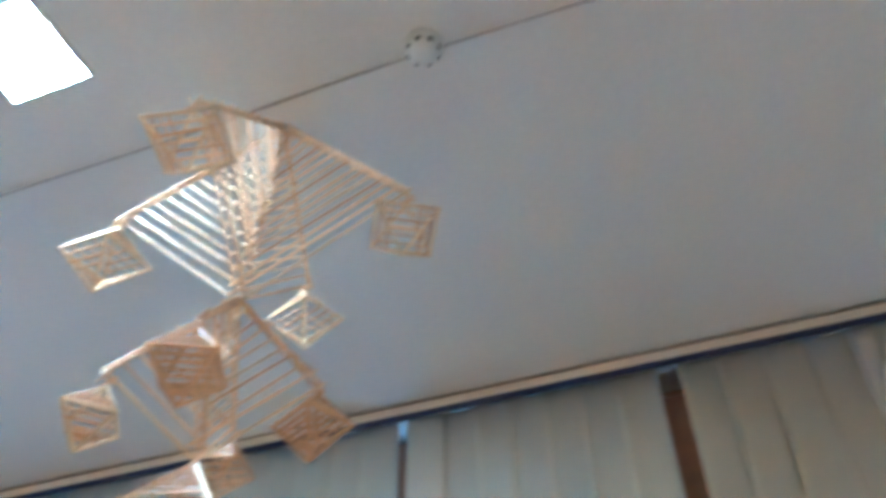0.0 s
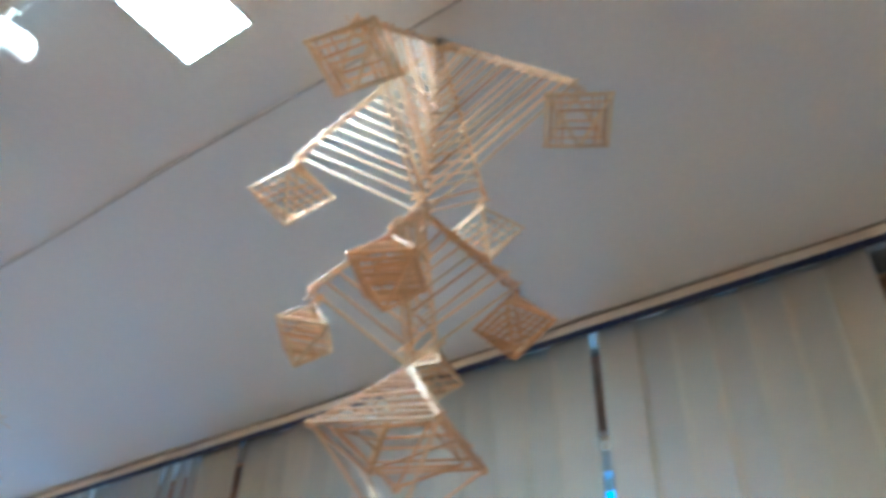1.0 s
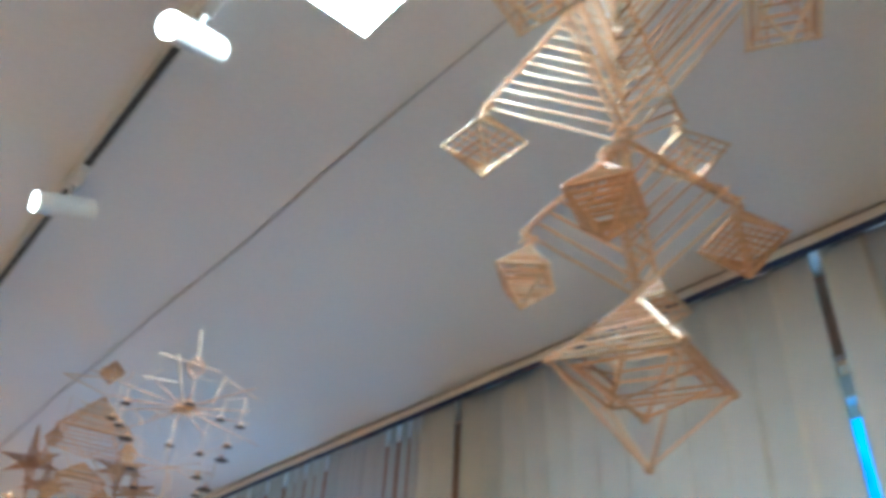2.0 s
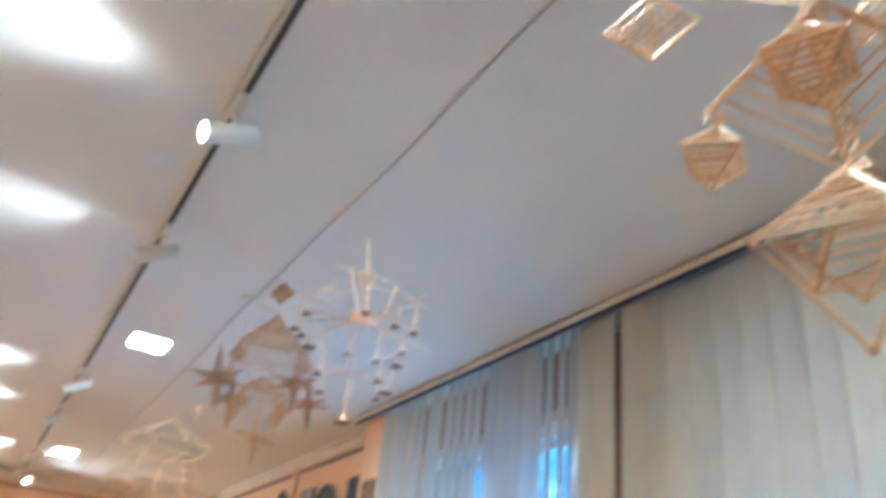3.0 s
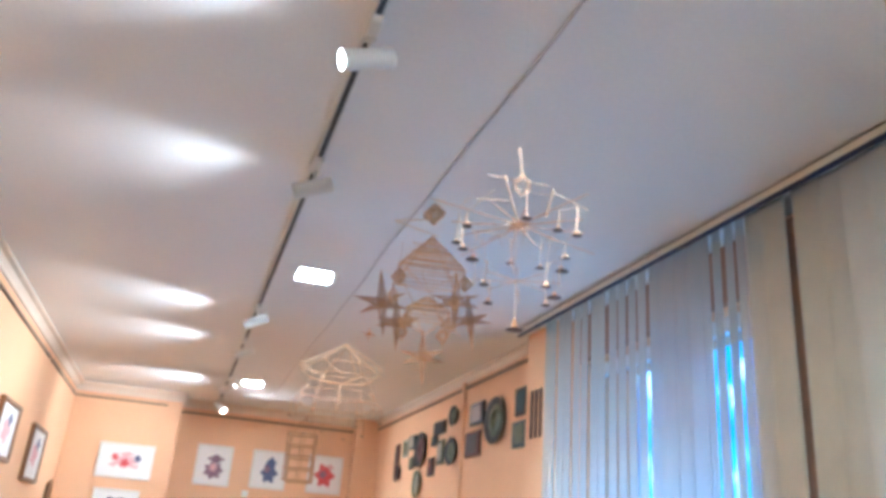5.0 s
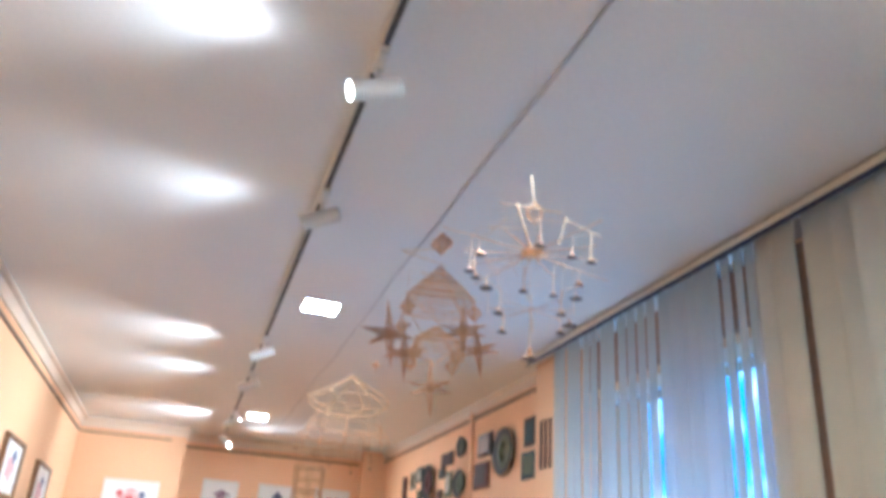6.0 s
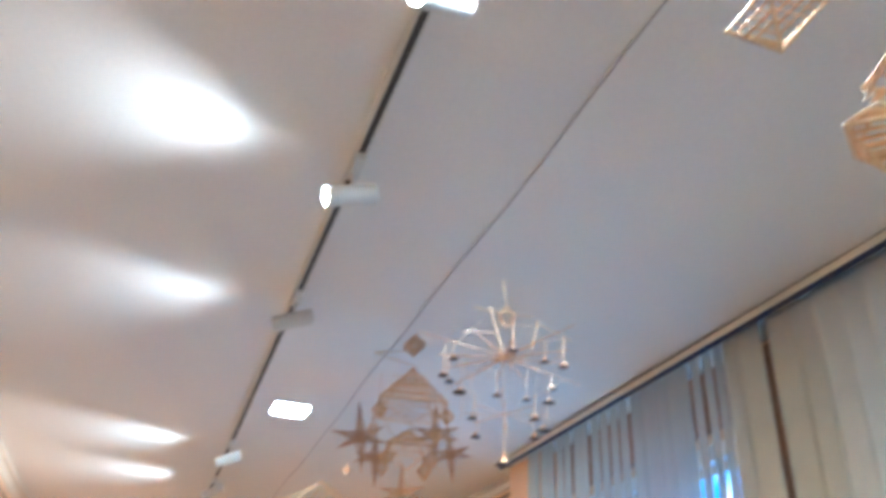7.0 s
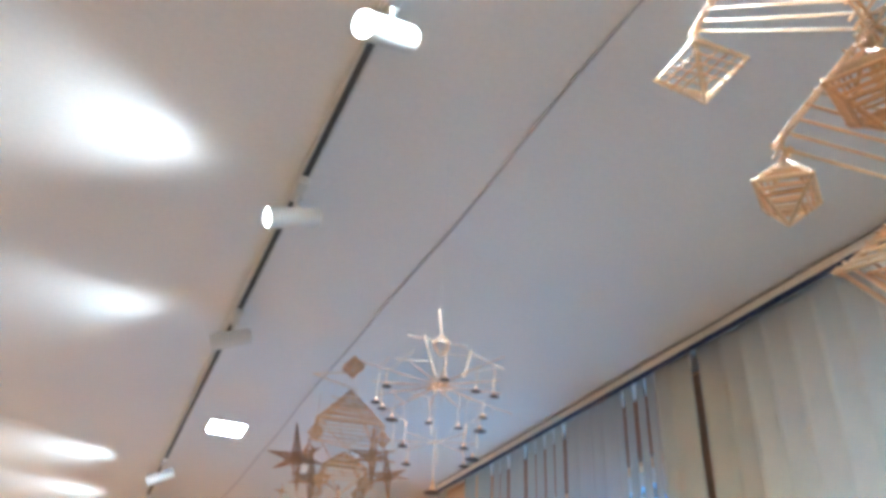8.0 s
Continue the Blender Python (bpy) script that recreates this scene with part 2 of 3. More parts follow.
for k, (y0, y1) in enumerate(((1.92, 3.64), (4.30, 6.08))):
    bm = bmesh.new()
    soft_box(bm, (3.64, y0, WIN_TOP + 0.01), (X1 - 0.002, y1, 2.985), 0.004)
    solid("lintel_shade_board_%d" % (k + 1), bm, shaded_wall_brown, "brown board standing in for the shaded wall above the window", "wall board", "structure")

# windows
for i, (a, b) in enumerate(WINDOWS):
    win = thing("window_%d" % (i + 1), (X1 + 0.1, (a + b) / 2, WIN_LOW), "white framed window behind the blinds", "window", kind="structure")
    w, h = (b - a) / 2, WIN_TOP - WIN_LOW
    bm = bmesh.new()
    for lo, hi in (((-0.03, -w, 0), (0.03, -w + 0.07, h)), ((-0.03, w - 0.07, 0), (0.03, w, h)), ((-0.03, -w + 0.07, h - 0.07), (0.03, w - 0.07, h)), ((-0.03, -w + 0.07, 0), (0.03, w - 0.07, 0.07))):
        box(bm, lo, hi)
    part("window_frame", bm, window_white, win)
    n = 2
    for k in range(1, n):
        y = -w + 2 * w * k / n
        bm = bmesh.new()
        box(bm, (-0.028, y - 0.06, 0.07), (0.028, y + 0.06, h - 0.07))
        part("mullion", bm, window_white, win)
    for k in range(n):
        bm = bmesh.new()
        box(bm, (-0.006, -w + 2 * w * k / n + 0.05, 0.07), (0.006, -w + 2 * w * (k + 1) / n - 0.05, h - 0.07))
        part("pane", bm, glass, win).visible_shadow = False
    bm = bmesh.new()
    soft_box(bm, (-0.16, -w - 0.03, -0.035), (-0.03, w + 0.03, 0.0), 0.008)
    part("window_sill", bm, window_white, win)
for a, b in WINDOWS:
    data = bpy.data.lights.new("skylight", "AREA")
    data.shape, data.size, data.size_y = "RECTANGLE", b - a - 0.2, 0.75
    data.energy, data.color = DAYLIGHT, (0.34, 0.62, 1.0)
    new("skylight", data).matrix_basis = look((X1 + 0.06, (a + b) / 2, WIN_LOW + 0.42), (X1 - 2.0, (a + b) / 2, WIN_LOW + 0.9))
bm = bmesh.new()
box(bm, (6.3, -6, -1.5), (6.35, 12, 6.5))
solid("backdrop", bm, sky_backdrop(), "blue daylight outside the windows", "backdrop", "structure")

# blind headrail: brown strip drawn for the shadow gap, cream profile and navy lower edge
bm = bmesh.new()
soft_box(bm, (3.437, Y0, 2.989), (3.5, 6.50, 3.001), 0.003)
rail = tagged(thing("blind_headrail", (0, 0, 0), "cream and navy blind track screwed to the ceiling", "blind track"))
part("shadow_gap_strip", bm, brown_strip, rail, "brown strip standing in for the shadow gap under the ceiling")
bm = bmesh.new()
soft_box(bm, (3.428, Y0, 2.956), (3.5, 6.50, 2.9895), 0.004)
part("profile", bm, rail_cream, rail)
bm = bmesh.new()
soft_box(bm, (3.4255, Y0, 2.932), (3.431, 6.50, 2.9565), 0.001, 1)
part("lower_edge", bm, navy, rail, "navy lower edge")

# vertical blinds: cloth slats of slightly different turn and spacing
def slat_data(cloth):
    bm = bmesh.new()
    nx = 6
    w, t, h = 0.127, 0.0012, 2.5
    cols = []
    for i in range(nx + 1):
        u = -w / 2 + w * i / nx
        bow = 0.007 * math.cos(math.pi * u / w)
        cols.append([bm.verts.new((bow + d, u, z)) for d in (-t, t) for z in (0, -h)])
    for a, b in zip(cols, cols[1:]):
        bm.faces.new((a[0], a[1], b[1], b[0]))
        bm.faces.new((a[3], a[2], b[2], b[3]))
        bm.faces.new((a[0], b[0], b[2], a[2]))
        bm.faces.new((a[1], a[3], b[3], b[1]))
    bm.faces.new((cols[0][0], cols[0][2], cols[0][3], cols[0][1]))
    bm.faces.new((cols[-1][0], cols[-1][1], cols[-1][3], cols[-1][2]))
    return mesh_of("slat", bm, cloth, True)


slat_mesh, thin_slat_mesh = slat_data(blind_cloth), slat_data(thin_cloth)
rng = random.Random(5)


def blind(a, b, pitch, turn, label, wide=1.0):
    b0 = thing("vertical_blind", (3.449, (a + b) / 2, 0), label, "blind", "vertical blinds along the windows")
    n = max(1, round((b - a - 0.127 * wide) / pitch))
    for i in range(n + 1):
        y = a + 0.0635 * wide + (b - a - 0.127 * wide) * i / n
        s = new("slat", slat_mesh if wide == 1.0 else thin_slat_mesh)
        s.parent = b0
        s.matrix_basis = pose(rng.uniform(-0.004, 0.004) + (0.006 if i % 2 else 0), y - (a + b) / 2 + rng.uniform(-0.006, 0.006), 2.95, 0, rng.uniform(-0.12, 0.12), turn + rng.uniform(-4, 4)) @ Matrix.Diagonal((1, wide, 1, 1))


blind(Y0 + 0.02, 1.612, 0.115, 5, "closed cream cloth vertical blind with overlapping slats")
blind(1.664, 2.447, 0.115, 5, "closed cream cloth vertical blind before a bright window")
blind(2.476, 3.964, 0.115, 5, "closed cream cloth vertical blind before a bright window")
blind(4.022, 4.245, 0.095, 5, "closed cream cloth vertical blind panel beside a window")
blind(4.255, 4.536, 0.088, 4, "cream cloth vertical blind parted in narrow slats over blue light", 0.40)
blind(4.541, 4.959, 0.100, 4, "closed narrow slats of a cream cloth vertical blind", 0.80)
blind(4.989, 6.127, 0.098, 4, "cream cloth vertical blind with blue window light between slats", 0.52)

# surface cable and smoke detector
cable = bpy.data.curves.new("ceiling_cable", "CURVE")
cable.dimensions, cable.bevel_depth, cable.bevel_resolution = "3D", 0.0031, 2
sp = cable.splines.new("POLY")
sp.points.add(60)
for i, p in enumerate(sp.points):
    y = Y0 + (11.4 - Y0) * i / 60
    p.co = (2.256 + 0.005 * math.sin(y * 2.1) + 0.004 * math.sin(y * 5.3 + 1), y, H - 0.006, 1)
cable.materials.append(cable_grey)
tagged(new("ceiling_cable", cable), "thin grey cable clipped along the white ceiling", "cable")

det = thing("smoke_detector", (2.236, 1.912, H), "round white smoke detector on the ceiling cable", "smoke detector")
bm = bmesh.new()
lathe(bm, ((0.040, 0.0), (0.040, -0.010), (0.035, -0.013)), seg=28)
part("base", bm, white_plastic, det, smooth=False)
bm = bmesh.new()
lathe(bm, ((0.031, -0.0135), (0.034, -0.021), (0.028, -0.031), (0.014, -0.036), (0.004, -0.037)), seg=28)
part("cap", bm, white_plastic, det, smooth=True)
bm = bmesh.new()
for i in range(8):
    a = 2 * math.pi * i / 8
    box(bm, (-0.005, 0.029, -0.027), (0.005, 0.0338, -0.020))
    bmesh.ops.rotate(bm, verts=bm.verts[-8:], cent=(0, 0, 0), matrix=Matrix.Rotation(a, 3, "Z"))
part("vent_slots", bm, dark_slot, det)

# LED panels
def led_panel(y, x=1.96):
    p = thing("led_panel", (x, y, H), "square white glowing LED panel on the ceiling", "ceiling lamp", "LED panels in a row")
    bm = bmesh.new()
    for lo, hi in (((-0.100, -0.100, -0.008), (-0.0915, 0.100, 0.0)), ((0.0915, -0.100, -0.008), (0.100, 0.100, 0.0)),
                   ((-0.0915, -0.100, -0.008), (0.0915, -0.0915, 0.0)), ((-0.0915, 0.0915, -0.008), (0.0915, 0.100, 0.0))):
        box(bm, lo, hi)
    part("housing", bm, white_plastic, p)
    bm = bmesh.new()
    soft_box(bm, (-0.091, -0.091, -0.0065), (0.091, 0.091, 0.0), 0.002, 1)
    part("diffuser", bm, led_glow, p, "glowing white diffuser")


# first panel is unseen, added at the row's spacing to light the near blinds
for y, x in ((-0.80, 1.98), (2.66, 1.963), (6.12, 1.985), (9.86, 1.99)):
    led_panel(y, x)

# lighting track with spotlights
TX = 1.752
track = thing("lighting_track", (TX, 0, H), "white lighting track with a dark slot on the ceiling", "lighting track")
bm = bmesh.new()
soft_box(bm, (-0.018, 0.6, -0.02), (0.018, 11.1, 0.0), 0.002, 1)
part("channel", bm, white_metal, track)
bm = bmesh.new()
box(bm, (-0.009, 0.6, -0.0225), (0.009, 11.1, -0.0195))
part("slot", bm, dark_slot, track, "dark conductor slot")


def spot(y, direction, power, cone):
    """Track spotlight: adapter, arm, cylinder with a recessed lens; the lamp sits in front of the lens."""
    s = thing("track_spotlight", (TX, y, H - 0.022), "white cylindrical spotlight switched on, clipped to the ceiling track", "spotlight", "spotlights along the track")
    bm = bmesh.new()
    soft_box(bm, (-0.016, -0.085, -0.026), (0.016, 0.03, 0.0), 0.004)
    part("adapter", bm, white_plastic, s)
    bm = bmesh.new()
    soft_box(bm, (-0.006, -0.012, -0.070), (0.006, 0.012, -0.026), 0.003)
    soft_box(bm, (-0.018, -0.01, -0.03), (0.018, 0.01, -0.026), 0.001, 1)
    part("arm", bm, white_metal, s)
    beam = Vector(direction).normalized()
    d = Vector((direction[0], direction[1] * 0.7, direction[2] - 0.27)).normalized()  # the reflector throws its light a little above the barrel's axis
    c = Vector((0, 0, -0.098))
    body = Matrix.Translation(c) @ d.to_track_quat("Z", "Y").to_matrix().to_4x4()
    bm = bmesh.new()
    lathe(bm, ((0.022, -0.08), (0.03, -0.076), (0.0325, -0.07), (0.0325, 0.078), (0.0315, 0.08), (0.0290, 0.08), (0.0285, 0.052)), seg=28)
    head = part("head", bm, white_metal, s, smooth=False, m=body)
    bm = bmesh.new()
    lathe(bm, ((0.0278, 0.0525), (0.0278, 0.055), (0.012, 0.057)), seg=24)
    part("lens", bm, spot_glow, head, "glowing lens")
    data = bpy.data.lights.new("spot_beam", "SPOT")
    data.energy, data.color, data.spot_size, data.spot_blend, data.shadow_soft_size = power, SPOT_COLOR, radians(cone), 1.0, 0.045
    lamp = new("spot_beam", data)
    lamp.parent = s
    lamp.matrix_basis = Matrix.Translation(c + d * 0.085) @ (-beam).to_track_quat("Z", "Y").to_matrix().to_4x4()


SPOTS = [(2.92, (-0.75, -0.5, -0.15), 0.8, 110), (3.72, (-0.98, -0.06, -0.07), 0.85, 80), (4.67, (-0.93, 0.34, -0.07), 0.60, 80), (6.91, (-0.92, 0.30, -0.18), 1.2, 96),
         (7.92, (-0.92, 0.30, -0.18), 1.25, 96), (9.67, (-0.74, 0.58, -0.14), 1.7, 100), (10.95, (0.7, -0.7, -0.28), 1.2, 105)]
for y, d, gain, cone in SPOTS:
    spot(y, d, SPOT_POWER * gain, cone)

# ---- straw mobiles ----
bm = bmesh.new()
bmesh.ops.create_cone(bm, cap_ends=True, segments=7, radius1=1, radius2=1, depth=1)
STRAW = {m.name: mesh_of("straw", bm.copy(), m, True) for m in (straw_gold, straw_pale, straw_brown, straw_dark)}
bm.free()
srng = random.Random(11)


def straw(parent, a, b, r=0.003, material=None, slack=0.0):
    ob = new("straw", STRAW[(material or straw_gold).name])
    ob.parent = parent
    j = lambda: Vector((srng.uniform(-slack, slack), srng.uniform(-slack, slack), srng.uniform(-slack, slack)))
    m, n = aim(Vector(a) + j(), Vector(b) + j())
    ob.matrix_basis = m @ Matrix.Diagonal((r, r, n, 1))
    return ob


def ring(r, z, turn, n=4):
    return [Vector((r * math.cos(radians(turn) + 2 * math.pi * i / n), r * math.sin(radians(turn) + 2 * math.pi * i / n), z)) for i in range(n)]


def octahedron(parent, c, r, h, turn, layers, sr=0.0026, material=None, reach=0.5):
    """Straw octahedron with smaller squares wound on its upper and lower half; every straw is a part."""
    c = Vector(c)
    base = [c + p for p in ring(r, 0, turn)]
    for s in (1, -1):
        top = c + Vector((0, 0, s * h))
        for p in base:
            straw(parent, p, top, sr * 1.25, material or straw_pale)
        for k in range(1, layers + 1):
            sq = [lerp(p, top, reach * k / layers) for p in base]
            for i in range(4):
                e = (sq[(i + 1) % 4] - sq[i]) * 0.06
                straw(parent, sq[i] - e, sq[(i + 1) % 4] + e, sr * (0.8 + 0.2 * (i % 2)), material or (straw_gold, straw_brown)[(i + k) % 2], 0.0012)
    for i in range(4):
        e = (base[(i + 1) % 4] - base[i]) * 0.04
        straw(parent, base[i] - e, base[(i + 1) % 4] + e, sr * 1.2, material or straw_pale)


def thread(bm, a, b):
    tube(bm, a, b, 0.00016, seg=4)


def rosette(bm, c, r, n=16):
    """Small tuft of straw ends at a knot."""
    g = random.Random(n)
    for i in range(n):
        d = Vector((g.gauss(0, 1), g.gauss(0, 1), g.gauss(0, 1))).normalized() * r
        tube(bm, Vector(c) - d * 0.2, Vector(c) + d, 0.0016, 0.0009, seg=4)


def chevron_tier(mob, top, low, corners, n, r=0.003, dark=(3,)):
    """Four arms of nested straws: each layer runs from a point on the axis out to the four sloping edges."""
    for k in range(n):
        s = k / n
        v = lerp(low, top, s * 0.92)
        for i, c in enumerate(corners):
            e = lerp(c, top, s)
            over = (e - v).normalized()
            straw(mob, v - over * srng.uniform(0.012, 0.03), e + over * srng.uniform(0.006, 0.018), r, (straw_pale, straw_gold, straw_gold, straw_brown)[(k + i * 2) % 4], 0.003)
    for i, c in enumerate(corners):
        d = (Vector(c) - Vector(top)) * 0.02
        for k in range(4):
            up = Vector((0, 0, 0.005 * k))
            straw(mob, Vector(top) + up, Vector(c) + d + up * 0.6, r, straw_brown if i in dark else straw_gold, 0.003)
        # short crossed ends of the nested straws stacked along the arm
        run = (Vector(c) - Vector(top)).normalized()
        side = run.cross(Vector((0, 0, 1))).normalized()
        for k in range(n + 4):
            p = lerp(c, top, k / (n + 5)) + Vector((0, 0, srng.uniform(-0.004, 0.012)))
            u = (run * srng.uniform(0.6, 1.0) + side * srng.uniform(-0.45, 0.45)) * 0.016
            straw(mob, p - u, p + u, r * 0.95, (straw_pale, straw_gold, straw_pale)[k % 3] if i not in dark else (straw_gold, straw_brown, straw_brown)[k % 3], 0.002)


def hang_octahedra(mob, corners, drop, r, h, turns, layers=3, sr=0.0022, material=None, dark=()):
    for i, (c, t) in enumerate(zip(corners, turns)):
        tone = straw_brown if i in dark else material
        grow = 1.2 if i in dark else 1.0
        n = layers + 1 if i in dark else layers
        bm = bmesh.new()
        thread(bm, (0, 0, h), (0, 0, h + drop))
        rosette(bm, (0, 0, h + 0.008), r * 0.26)
        tilt = pose(0, 0, 0, srng.uniform(-7, 7), srng.uniform(-7, 7), 0)
        o = part("hanging_octahedron", bm, tone or straw_gold, mob, m=Matrix.Translation(Vector(c) - Vector((0, 0, drop + h))) @ tilt)
        octahedron(o, (0, 0, 0), r * grow, h * grow, t, n, sr, tone)


# large three-tier mobile by the blinds; it hangs a little askew
MX, MY = 2.316, 2.267
mob = thing("straw_mobile", (MX, MY, H), "large three-tier golden straw mobile hanging from the ceiling", "straw mobile", "straw mobiles")
z = lambda v: v - H


def hung(p):
    """Leans a point of the mobile about its hook."""
    return Vector((p[0] + radians(8.195) * p[2], p[1] + radians(4.36) * p[2], p[2]))


def arm_ends(r, height, turn, stretch, skew, tip_x, tip_y):
    """Four arm ends round the axis; the second pair may be longer and turned against the first, and the plane tips."""
    out = []
    for i in range(4):
        a, q = radians(turn + 90 * i + (skew if i % 2 else 0)), r * (stretch if i % 2 else 1)
        x, y = q * math.cos(a), q * math.sin(a)
        out.append(hung((x, y, z(height) + radians(tip_x) * x + radians(tip_y) * y)))
    return out


def axis(v):
    return hung((0, 0, z(v)))


t1 = arm_ends(0.264, 2.699, 107.0, 0.972, -7.6, 6.9, -2.7)
bm = bmesh.new()
thread(bm, (0, 0, 0), axis(2.988))
rosette(bm, axis(2.992), 0.018, 22)
part("hanging_thread", bm, thread_grey, mob)
chevron_tier(mob, axis(2.988), axis(2.439), t1, 16, 0.0027)
hang_octahedra(mob, t1, 0.022, 0.076, 0.071, (41, 62, 75, 30))
t2 = arm_ends(0.143, 2.274, 132.9, 1.028, -18.3, 7.9, -7.6)
chevron_tier(mob, axis(2.437), axis(2.138), t2, 9, 0.0022, (1, 2))
hang_octahedra(mob, t2, 0.02, 0.047, 0.048, (82, 70, 20, 50), dark=(1, 2))

# lowest tier: a square-based lantern, densely wound towards its top, open below
top3, low3, knot3 = axis(2.136), axis(1.902), axis(1.962)
t3 = arm_ends(0.112, 2.015, 149.9, 1.0, 0.0, -0.4, 5.5)
mid3 = lerp(lerp(t3[0], t3[2], 0.5), lerp(t3[1], t3[3], 0.5), 0.5)
for i, c in enumerate(t3):
    thick, tone = ((0.0024, straw_gold), (0.0056, straw_pale), (0.0030, straw_gold), (0.0026, straw_gold))[i]
    straw(mob, top3, c, thick, tone, 0.001)
    straw(mob, top3 - Vector((0, 0, 0.007)), lerp(c, top3, 0.05) - Vector((0, 0, 0.006)), 0.0026, straw_brown, 0.002)
    straw(mob, low3, c, 0.0042 if i == 3 else 0.0022, straw_pale if i == 3 else straw_gold, 0.001)
    straw(mob, knot3, lerp(mid3, c, 0.74), 0.0021, straw_brown, 0.002)
for k, s in enumerate((0.0, 0.10, 0.21, 0.33, 0.44, 0.52, 0.60, 0.67, 0.74, 0.81, 0.88)):
    sq = [lerp(p, top3, s) for p in t3]
    for i in range(4):
        e = (sq[(i + 1) % 4] - sq[i]) * 0.04
        straw(mob, sq[i] - e, sq[(i + 1) % 4] + e, 0.0028 if k == 0 else 0.0021, straw_pale if i == 0 and k < 4 else (straw_gold, straw_brown)[(k + i) % 2 if k < 5 else 1], 0.003)
for i in range(4):
    a, b = lerp(mid3, t3[i], 0.74), lerp(mid3, t3[(i + 1) % 4], 0.74)
    straw(mob, a, b, 0.0019, straw_brown, 0.003)
    straw(mob, lerp(t3[i], top3, 0.3), b, 0.0017, straw_brown, 0.003)
for p in [*t3, low3, knot3]:
    bm = bmesh.new()
    bmesh.ops.create_uvsphere(bm, u_segments=8, v_segments=6, radius=0.0062, matrix=Matrix.Translation(p))
    part("bead", bm, straw_gold, mob, "small straw bead")

# ---- star mobile with straw bells ----
def bell(parent, at, h=0.009, r=0.0072):
    """Straw bell that flares to a broad dark mouth."""
    bm = bmesh.new()
    lathe(bm, ((0.0012, 0.0), (0.003, -h * 0.2), (r * 0.5, -h * 0.7), (r, -h)), seg=10)
    b = part("bell", bm, straw_brown, parent, "small straw bell", smooth=False, m=Matrix.Translation(at))
    bm = bmesh.new()
    lathe(bm, ((r * 0.98, -h - 0.0002), (r * 1.5, -h - 0.0012), (r * 1.45, -h - 0.003), (0.0004, -h - 0.0034)), seg=12)
    part("mouth", bm, bell_brown, b, "dark bell mouth")


SX, SY = 2.051, 3.26
smob = thing("star_mobile", (SX, SY, H), "pale straw star mobile with hanging bells under the ceiling", "straw mobile", "straw mobiles")
hub = Vector((0, 0, z(2.247)))
bm = bmesh.new()
thread(bm, (0, 0, 0), (0, 0, z(2.060)))
part("hanging_thread", bm, thread_grey, smob)
bm = bmesh.new()
rosette(bm, hub, 0.026, 36)
part("hub", bm, straw_brown, smob)
octahedron(smob, (0.004, 0, z(2.345)), 0.026, 0.028, 20, 2, 0.0007, straw_brown)
straw(smob, (0.006, 0, z(2.360)), (-0.006, 0, z(2.435)), 0.0016, straw_pale)
rim = ring(0.132, z(2.242), 14, 12)
for i, p in enumerate(rim):
    out = Vector((p.x, p.y, 0)).normalized()
    reach = p + out * (0.09 if i % 3 == 0 else 0.012)
    straw(smob, hub, reach, 0.0010, straw_brown, 0.003)
    straw(smob, hub + Vector((0, 0, 0.004)), lerp(hub, p, 0.8), 0.0009, straw_brown, 0.004)
    top, low = p + Vector((0, 0, 0.026 - 0.03 * (i % 3 == 0))), p - Vector((0, 0, 0.024 + 0.012 * (i % 2)))
    if i % 4 != 3:
        straw(smob, top, low, 0.0012, straw_pale if i % 2 else straw_gold, 0.004)
        bell(smob, low + Vector((0, 0, 0.001)))
    if i % 3 != 1:
        straw(smob, top, rim[(i + 1) % 12] + Vector((0, 0, 0.032)), 0.0007, straw_gold if i % 2 else straw_pale, 0.003)
    straw(smob, low, lerp(low, (0, 0, z(2.115)), 0.42), 0.0004, straw_brown)
# long pale straws standing on the hub and lying across the rim
for a, b, w in (((-0.008, -0.010, z(2.255)), (-0.050, -0.03, z(2.345)), 0.0022), ((0.040, -0.05, z(2.255)), (0.052, -0.06, z(2.320)), 0.0022), ((0.05, -0.05, z(2.320)), (0.175, 0.02, z(2.330)), 0.0014),
                ((-0.10, -0.06, z(2.320)), (0.03, -0.08, z(2.315)), 0.0013), ((-0.12, -0.05, z(2.265)), (-0.05, -0.07, z(2.267)), 0.0013)):
    straw(smob, a, b, w, straw_pale)
for i, p in enumerate(ring(0.088, z(2.118), 20, 8)):
    straw(smob, p + Vector((0, 0, 0.022)), p - Vector((0, 0, 0.014)), 0.0011, straw_pale if i % 2 else straw_gold, 0.004)
    straw(smob, (0, 0, z(2.120)), p, 0.0009, straw_brown, 0.003)
    straw(smob, p + Vector((0, 0, 0.020)), (p.x * 1.1, p.y * 1.1, z(2.190)), 0.0005, straw_gold)
    if i % 2 == 0:
        bell(smob, p - Vector((0, 0, 0.016)), 0.011, 0.007)
for p in ((-0.09, 0.03, z(2.175)), (0.13, 0.05, z(2.195)), (0.06, -0.06, z(2.090))):
    straw(smob, p, (p[0] * 0.95, p[1] * 0.95, p[2] + 0.04), 0.0004, straw_brown)
    bell(smob, p, 0.011, 0.010)
straw(smob, (0, 0, z(2.120)), (0, 0, z(2.030)), 0.0012, straw_pale)
bell(smob, (0, 0, z(2.042)), 0.026, 0.012)

